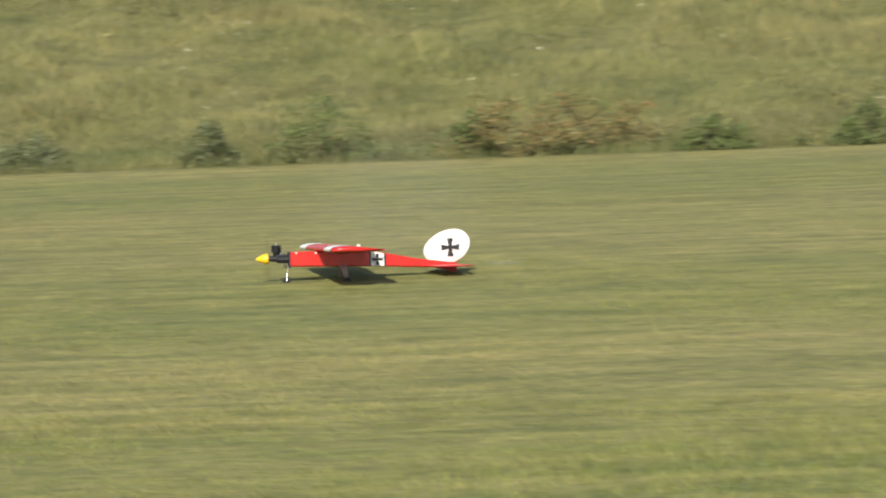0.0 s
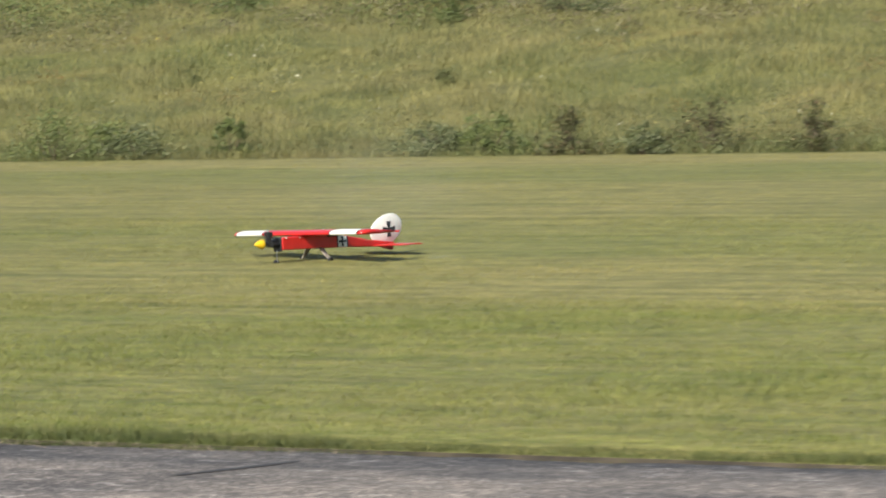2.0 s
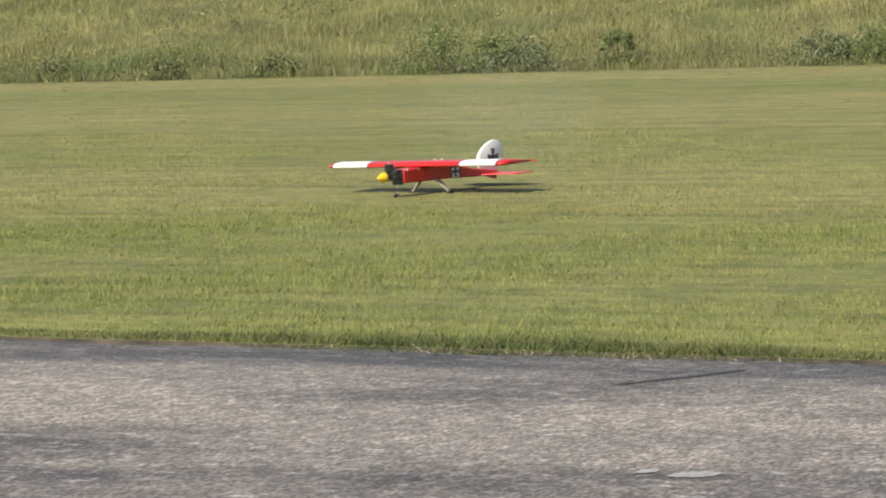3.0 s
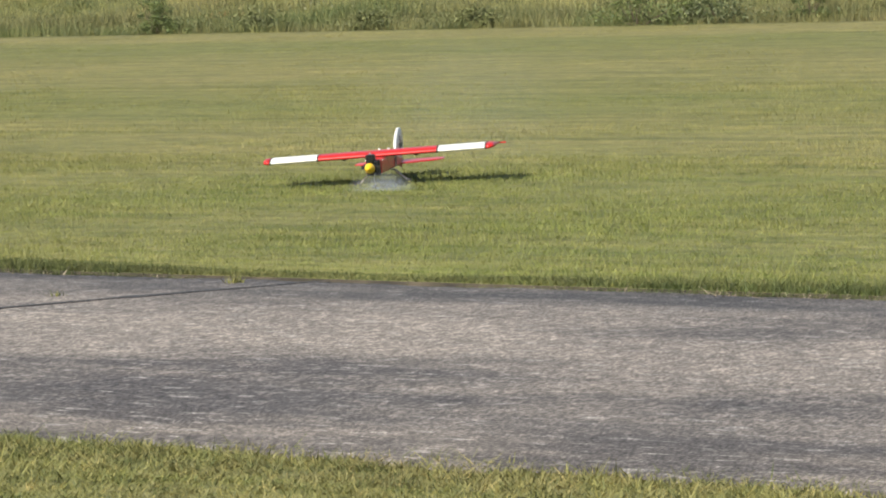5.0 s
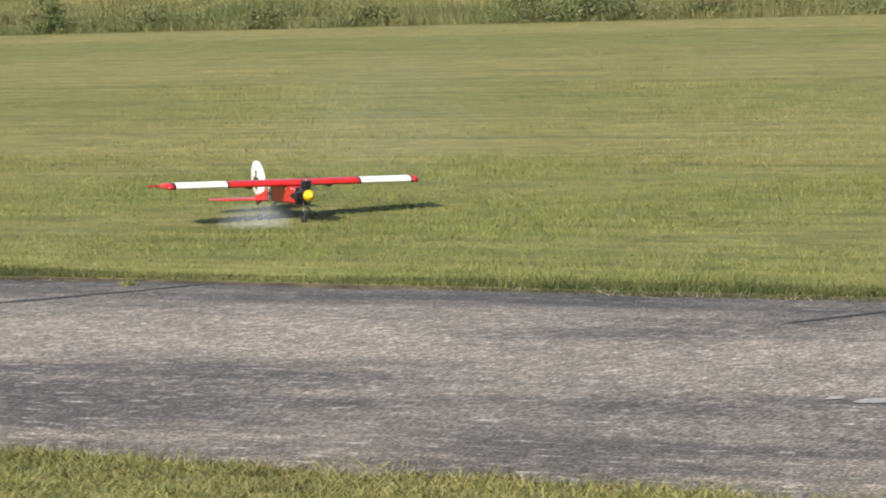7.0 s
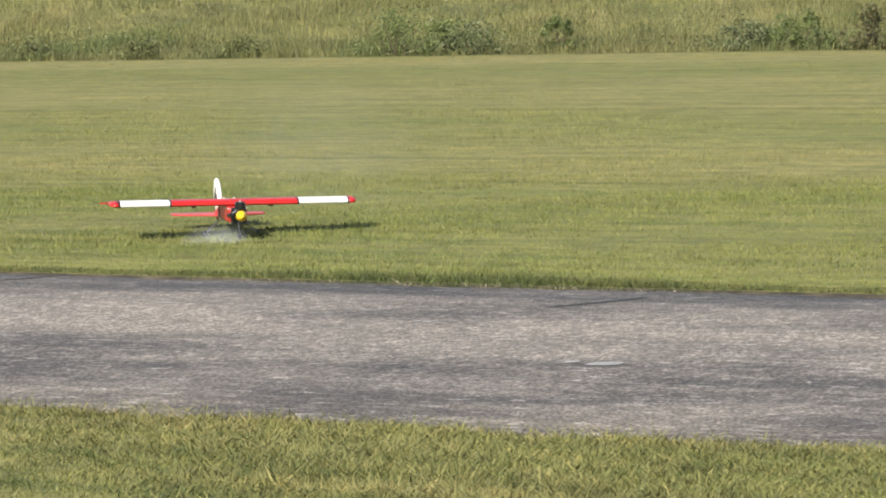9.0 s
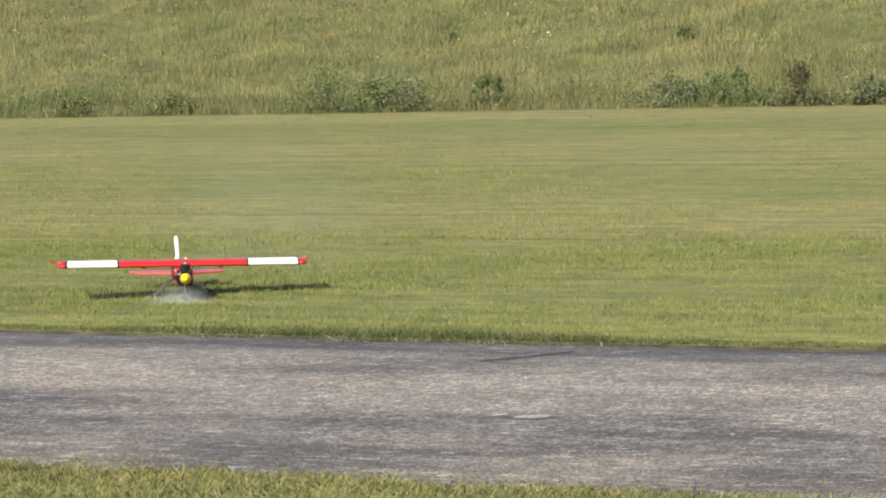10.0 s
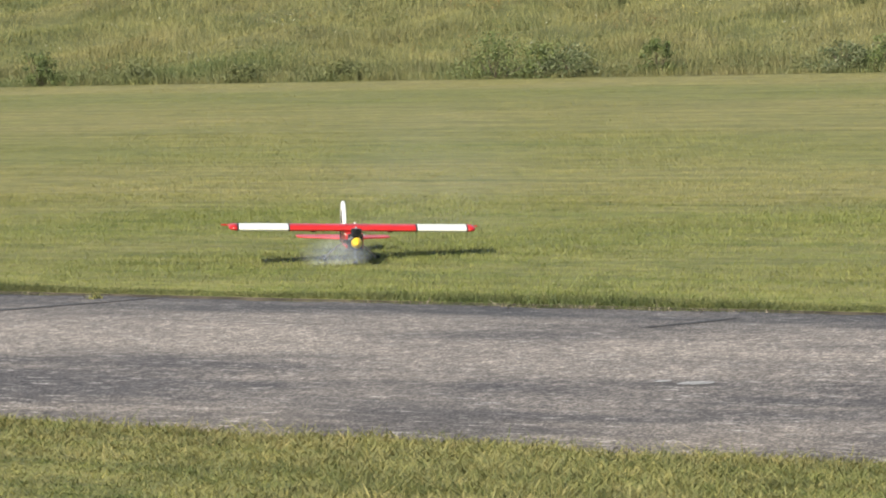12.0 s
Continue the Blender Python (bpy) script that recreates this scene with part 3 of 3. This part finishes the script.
def plate_outline(bm, pts, thick, axis):
    """A flat plate with rounded rim: pts outline it, axis is its normal."""
    nv, c = Vector(axis), sum((Vector(p) for p in pts), Vector()) / len(pts)
    ring = lambda s, o: [c + (Vector(p) - c) * s + nv * o for p in pts]
    return loft(bm, [ring(0.94, -thick / 2), ring(0.99, -thick / 3), ring(1.0, 0), ring(0.99, thick / 3), ring(0.94, thick / 2)])


def aeroplane():
    root = new("model_aeroplane")
    tagged(root, "red and white radio-controlled model aeroplane taxiing on grass", "aeroplane")
    # fuselage: a square box that tapers to the tail
    bm = bmesh.new()
    rings = []
    for x, zb, zt, hw in ((0.325, 0.100, 0.178, 0.046), (0.318, 0.095, 0.184, 0.052), (0.10, 0.088, 0.184, 0.054), (-0.16, 0.080, 0.178, 0.052), (-0.45, 0.063, 0.116, 0.034), (-0.70, 0.052, 0.082, 0.016)):
        b = 0.008 if x > -0.5 else 0.004
        rings.append([(x, -hw + b, zb), (x, hw - b, zb), (x, hw, zb + b), (x, hw, zt - b), (x, hw - b, zt), (x, -hw + b, zt), (x, -hw, zt - b), (x, -hw, zb + b)])
    loft(bm, rings)
    fus = part("fuselage", bm, RED, root, "red box fuselage")
    # white panel with a cross on each flank, edged in black
    for s in (1, -1):
        for nm, xa, xb, mat, off in (("flank_panel", -0.166, -0.246, WHITE, 0.0015), ("black_band", -0.246, -0.257, BLACK, 0.002), ("black_band", -0.155, -0.166, BLACK, 0.002)):
            bm = bmesh.new()
            pts = []
            for x in (xa, xb):
                k = (x + 0.16) / (-0.29)
                hw, zb, zt = 0.052 - 0.018 * k, 0.080 - 0.017 * k, 0.178 - 0.062 * k
                pts.append((x, s * (hw + off), zb + 0.004, zt - 0.004))
            (x1, y1, b1, t1), (x2, y2, b2, t2) = pts
            loft(bm, [[(x1, y1, b1), (x1, y1, t1), (x1, y1 - s * 0.004, t1), (x1, y1 - s * 0.004, b1)], [(x2, y2, b2), (x2, y2, t2), (x2, y2 - s * 0.004, t2), (x2, y2 - s * 0.004, b2)]])
            part(nm, bm, mat, fus)
        bm = bmesh.new()
        cross_shape(bm, (-0.206, s * 0.0508, 0.121), (1, 0.06 * s, 0), (0, 0, 1), 0.066, 0.0025, (0, s, 0))
        part("cross_marking", bm, BLACK, fus, "black cross on a white panel")
    # pale screw plates on the nose flank
    for s in (1, -1):
        for x, z in ((0.17, 0.172), (0.29, 0.178)):
            bm = bmesh.new()
            tube(bm, (x, s * 0.053, z), (x, s * 0.057, z), 0.006, 0.005, 8)
            part("dowel_end", bm, WHITE, fus)
    # wing: red middle, white panels, black bands, red tips
    span_piece("wing_centre", -0.385, 0.385, RED, root, "red middle of the wing")
    for s in (1, -1):
        w = span_piece("white_wing_panel", s * 0.392, s * 0.695, WHITE, root, "white outer wing panel")
        span_piece("black_band", s * 0.383, s * 0.394, BLACK, w, "", 0.001)
        span_piece("black_band", s * 0.693, s * 0.703, BLACK, w, "", 0.001)
        bm = bmesh.new()
        loft(bm, [section(0.172 - d, 0.300 - d * 0.7, s * y, 0.182 + 0.4 * e, 0.040 - e * 0.85) for y, d, e in ((0.702, 0, 0), (0.728, 0.006, 0.004), (0.744, 0.022, 0.014), (0.752, 0.05, 0.028))])
        part("wing_tip", bm, RED, root, "rounded red wing tip", True)
        # aileron with its pointed outer end behind the tip
        bm = bmesh.new()
        loft(bm, [[(-0.130, s * y, 0.186), (-0.130, s * y, 0.196), (-0.130 - c, s * y, 0.1895), (-0.130 - c, s * y, 0.1875)] for y, c in ((0.06, 0.045), (0.70, 0.045), (0.765, 0.024), (0.79, 0.006))])
        part("aileron", bm, RED_DARK, root, "red aileron strip")
        bm = bmesh.new()
        box(bm, -0.02, 0.07, s * 0.235 - 0.014, s * 0.235 + 0.014, 0.168, 0.190, 0.006)
        part("servo_mount", bm, BLACK, root, "small dark servo under the wing")
        # main leg and wheel
        bm = bmesh.new()
        loft(bm, [[(x + d, s * y, z), (x - d, s * y, z), (x - d, s * (y + 0.009), z + 0.004), (x + d, s * (y + 0.009), z + 0.004)] for x, y, z, d in ((0.01, 0.045, 0.088, 0.024), (0.005, 0.075, 0.078, 0.020), (0.0, 0.152, 0.006, 0.010))])
        part("main_leg", bm, LEG, root, "flat bare alloy undercarriage leg")
        wheel(root, 0.0, s * 0.166, 0.021, "main_wheel")
    # rubber bands hold the wing on to dowels
    for x in (0.182, -0.15):
        bm = bmesh.new()
        tube(bm, (x, -0.066, 0.178), (x, 0.066, 0.178), 0.003, 0.003, 8)
        part("wing_dowel", bm, BARK, root, "thin brown wing dowel")
    for s in (1, -1):
        bm = bmesh.new()
        tube(bm, (-0.10, s * 0.03, 0.190), (-0.10, s * 0.03, 0.206), 0.004, 0.004, 10)
        tube(bm, (-0.10, s * 0.03, 0.206), (-0.10, s * 0.03, 0.214), 0.008, 0.005, 10)
        part("wing_bolt", bm, WHITE, root, "white nylon wing bolt")
    # tail
    bm = bmesh.new()
    plate_outline(bm, [(-0.50, 0.03, 0.068), (-0.57, 0.26, 0.068), (-0.60, 0.295, 0.068), (-0.70, 0.295, 0.068), (-0.715, 0.0, 0.068), (-0.70, -0.295, 0.068), (-0.60, -0.295, 0.068), (-0.57, -0.26, 0.068), (-0.50, -0.03, 0.068)], 0.010, (0, 0, 1))
    part("stabiliser", bm, RED, root, "flat red tailplane")
    bm = bmesh.new()
    plate_outline(bm, [(-0.717, 0.29, 0.067), (-0.757, 0.27, 0.063), (-0.765, 0.0, 0.063), (-0.757, -0.27, 0.063), (-0.717, -0.29, 0.067)], 0.008, (0, 0, 1))
    part("elevator", bm, RED_DARK, root, "red elevator")
    fin_pts = []
    for k in range(40):
        t = 2 * math.pi * k / 40
        u, v = 0.147 * math.cos(t), 0.104 * math.sin(t) * (1.0 + 0.10 * math.cos(t))
        fin_pts.append((-0.643 - u * 0.985, 0, 0.178 + v + 0.17 * u))
    bm = bmesh.new()
    plate_outline(bm, fin_pts, 0.020, (0, 1, 0))
    fin = part("fin_and_rudder", bm, WHITE, root, "round white fin and rudder", True)
    for s in (1, -1):
        bm = bmesh.new()
        cross_shape(bm, (-0.663, s * 0.0098, 0.176), (1, 0, 0), (0, 0, 1), 0.112, 0.0025, (0, s, 0))
        part("cross_marking", bm, BLACK, fin, "black cross on the fin")
    bm = bmesh.new()
    plate_outline(bm, [(-0.56, 0, 0.058), (-0.70, 0, 0.056), (-0.70, 0, 0.028), (-0.675, 0, 0.026)], 0.008, (0, 1, 0))
    part("tail_skid", bm, RED_DARK, root, "dark red keel under the tail")
    # engine, silencer, spinner and propeller
    bm = bmesh.new()
    box(bm, 0.323, 0.335, -0.045, 0.045, 0.086, 0.186, 0.003)
    part("firewall", bm, BLACK, root, "black firewall")
    bm = bmesh.new()
    box(bm, 0.333, 0.405, -0.030, 0.030, 0.118, 0.172, 0.008)
    tube(bm, (0.40, 0, 0.147), (0.455, 0, 0.147), 0.022, 0.015, 14)
    eng = part("engine", bm, ENGINE, root, "dark glow engine crankcase")
    bm = bmesh.new()
    tube(bm, (0.405, 0, 0.160), (0.405, 0, 0.190), 0.020, 0.020, 14)
    for k in range(6):
        tube(bm, (0.405, 0, 0.186 + 0.007 * k), (0.405, 0, 0.190 + 0.007 * k), 0.033, 0.033, 16)
        tube(bm, (0.405, 0, 0.189 + 0.007 * k), (0.405, 0, 0.1935 + 0.007 * k), 0.026, 0.026, 12)
    part("cylinder_head", bm, ENGINE, eng, "finned black cylinder head")
    bm = bmesh.new()
    tube(bm, (0.405, 0, 0.226), (0.405, 0, 0.240), 0.006, 0.004, 8)
    part("glow_plug", bm, ALLOY, eng, "bright glow plug")
    bm = bmesh.new()
    tube(bm, (0.415, -0.050, 0.150), (0.335, -0.060, 0.142), 0.014, 0.013, 12)
    tube(bm, (0.335, -0.060, 0.142), (0.30, -0.064, 0.138), 0.012, 0.005, 12)
    tube(bm, (0.395, -0.02, 0.172), (0.39, -0.050, 0.152), 0.009, 0.011, 8)
    part("silencer", bm, ENGINE, eng, "dark exhaust silencer")
    bm = bmesh.new()
    tube(bm, (0.375, 0, 0.168), (0.368, 0, 0.196), 0.010, 0.012, 10)
    tube(bm, (0.372, -0.030, 0.180), (0.372, 0.034, 0.180), 0.004, 0.004, 8)
    part("carburettor", bm, ALLOY, eng, "bright alloy carburettor with its needle")
    for s in (1, -1):
        bm = bmesh.new()
        box(bm, 0.326, 0.400, s * 0.036 - 0.006, s * 0.036 + 0.006, 0.136, 0.150, 0.002)
        part("engine_beam", bm, BLACK, eng, "black engine mount beam")
    bm = bmesh.new()
    tube(bm, (0.345, 0.02, 0.126), (0.375, 0.03, 0.092), 0.004, 0.004, 6)
    tube(bm, (0.36, -0.01, 0.13), (0.345, -0.01, 0.085), 0.004, 0.004, 6)
    part("fuel_line", bm, BLACK, eng, "black fuel line")
    bm = bmesh.new()
    ring = lambda x, r: [(x, r * math.cos(2 * math.pi * k / 20), 0.147 + r * math.sin(2 * math.pi * k / 20)) for k in range(20)]
    loft(bm, [ring(0.455, 0.030), ring(0.461, 0.0335), ring(0.474, 0.032), ring(0.492, 0.025), ring(0.508, 0.0175), ring(0.521, 0.010), ring(0.529, 0.005), ring(0.532, 0.001)])
    part("spinner", bm, YELLOW, root, "glossy yellow spinner", True)
    bm = bmesh.new()
    loft(bm, [ring(0.4600, 0.135), ring(0.4612, 0.136), ring(0.4624, 0.135)])
    part("propeller", bm, BLUR, root, "propeller blurred by its spin", True)
    # nose leg
    bm = bmesh.new()
    tube(bm, (0.335, 0, 0.10), (0.342, 0, 0.055), 0.002, 0.002, 6)
    tube(bm, (0.342, 0, 0.055), (0.350, 0.016, 0.010), 0.002, 0.002, 6)
    part("nose_leg", bm, ALLOY, root, "thin wire nose leg")
    wheel(root, 0.350, 0.0, 0.025, "nose_wheel")
    return root


BELLY = 0.020       # how far the wheels reach below the model's own zero


def wheel(root, x, y, r, name):
    bm = bmesh.new()
    prof = [(-0.010, 0.6), (-0.012, 0.82), (-0.008, 0.97), (0.0, 1.0), (0.008, 0.97), (0.012, 0.82), (0.010, 0.6)]
    loft(bm, [[(x + r * q * math.cos(2 * math.pi * k / 18), y + o, r - BELLY + r * q * math.sin(2 * math.pi * k / 18)) for k in range(18)] for o, q in prof])
    w = part(name, bm, RUBBER, root, "black rubber tyre", True)
    bm = bmesh.new()
    tube(bm, (x, y - 0.013, r - BELLY), (x, y + 0.013, r - BELLY), r * 0.5, r * 0.5, 12)
    part("hub", bm, ENGINE, w, "dark wheel hub")


plane = aeroplane()


def smoke(name, w, h, mat, label, sheets):
    """Thin smoke as a few gently curled open sheets, one behind the other, clear at their rims."""
    bm = bmesh.new()
    for k in range(sheets):
        n, rows = 16, []
        for i in range(n + 1):
            row = []
            for j in range(8):
                u, v = 2 * i / n - 1, j / 7
                y = 0.07 * (k - 1.5) + 0.03 * math.sin(2.6 * u + 1.3 * k) + 0.012 * math.sin(6 * u + 4 * v + k) + 0.05 * v
                row.append(bm.verts.new((u * w + 0.03 * (k - 1.5), y, 0.004 + v * h)))
            rows.append(row)
        for p, q in zip(rows, rows[1:]):
            for j in range(7):
                bm.faces.new((p[j], q[j], q[j + 1], p[j + 1]))
    ob = mesh_object(name, bm, mat, smooth=True)
    ob.visible_shadow = False
    return tagged(ob, label, "smoke")


puff = smoke("exhaust_smoke", 0.30, 0.175, SMOKE, "faint bluish exhaust smoke drifting beside the aeroplane", 3)
haze = smoke("smoke_haze", 0.75, 0.85, HAZE, "very thin smoke haze hanging behind the aeroplane", 2)


# ---- what moves ----
def motions():
    rows = [
        (0, pose(-9.13, 29.52, -0.014, 3.2, -0.8, -165.4)),
        (0.3, pose(-10.51, 30.38, -0.010, 3.2, -3.2, -157.6)),
        (0.6, pose(-11.84, 30.45, -0.008, 3.2, -3.9, -153.3)),
        (0.8, pose(-12.71, 31.11, -0.012, -0.5, -2.6, -148.5)),
        (1.0, pose(-13.45, 31.56, -0.012, 1.5, -1.4, -143.6)),
        (1.2, pose(-13.66, 30.25, -0.012, 3.2, -1.1, -137.6)),
        (1.5, pose(-13.86, 27.83, -0.012, 2.0, 0.1, -129.6)),
        (2.0, pose(-14.82, 26.09, -0.012, 2.0, 0.5, -112.7)),
        (2.2, pose(-15.04, 25.34, -0.012, 0.4, 0.6, -108.8)),
        (2.5, pose(-15.79, 25.17, -0.018, 3.4, 0.8, -103.5)),
        (2.7, pose(-15.83, 24.69, -0.012, 1.1, 1.2, -100.1)),
        (4.3, pose(-16.23, 22.29, 0, 1.5, 1.9, -76.8)),
        (4.5, pose(-16.40, 22.07, 0, 1.8, 1.9, -71.7)),
        (5.0, pose(-16.04, 20.89, 0, 2.4, 1.9, -63.1)),
        (5.5, pose(-15.73, 20.21, 0, 0.3, 1.9, -56.7)),
        (6.0, pose(-15.18, 19.45, 0, -1.1, 1.9, -50.9)),
        (6.5, pose(-15.02, 19.36, 0, -3.0, 1.9, -45.3)),
        (7.0, pose(-14.52, 18.94, 0, -2.2, -0.4, -38.2)),
        (7.5, pose(-14.17, 18.82, 0, -2.0, 0.5, -33.7)),
        (7.7, pose(-14.14, 18.95, 0, -5.7, 0.6, -35.6)),
        (9.3, pose(-13.20, 18.25, 0, -1.3, 0.8, -50.5)),
        (9.5, pose(-13.14, 18.23, 0, -2.6, 0.8, -52.7)),
        (10.0, pose(-13.05, 18.10, 0, -1.7, 1.9, -51.7)),
        (10.5, pose(-13.11, 18.19, 0, -3.0, 1.9, -51.2)),
        (11.0, pose(-13.07, 18.13, 0, -2.5, 1.9, -51.4)),
        (11.5, pose(-13.01, 18.07, 0, -2.4, 1.9, -50.8)),
        (12.0, pose(-13.10, 18.19, 0, -3.1, 1.9, -50.2)),
    ]
    walk(plane, [(t, pose(0, 0, BELLY - 0.012) @ m) for t, m in rows])
    # the exhaust smoke hangs by the nose; (seconds, metres along the picture's right, height)
    smoke_rows = []
    for t, along, z in ((0, 1.55, -0.14), (0.6, 1.55, -0.145), (1.0, 1.5, -0.15), (1.5, 1.3, -0.15), (2.0, 1.2, -0.15), (2.7, 0.9, -0.15), (4.3, 0.35, -0.13), (4.5, 0.30, -0.12),
                        (5.0, 0.05, -0.06), (5.5, -0.10, -0.01), (6.0, -0.12, -0.05), (6.5, -0.18, -0.03), (7.0, -0.30, -0.03), (7.5, -0.40, 0.04), (7.7, -0.42, 0.04),
                        (9.3, -0.10, -0.08), (9.5, -0.08, -0.08), (10.0, -0.05, -0.07), (10.5, -0.05, -0.05), (11.0, -0.06, -0.06), (11.5, -0.08, -0.04), (12.0, -0.13, 0.02)):
        m = dict(rows)[t]
        nose = m @ Vector((0.44, 0, 0))
        smoke_rows.append((t, pose(nose.x + 0.83 * along + 0.06, nose.y + 0.56 * along - 0.08, z, 0, 0, 34)))
    walk(puff, smoke_rows)
    # the thin haze trails a little way behind the aeroplane
    walk(haze, [(t, pose(m.translation.x + 0.25, m.translation.y + 0.55, 0.06, 0, 0, 30)) for t, m in rows])


motions()
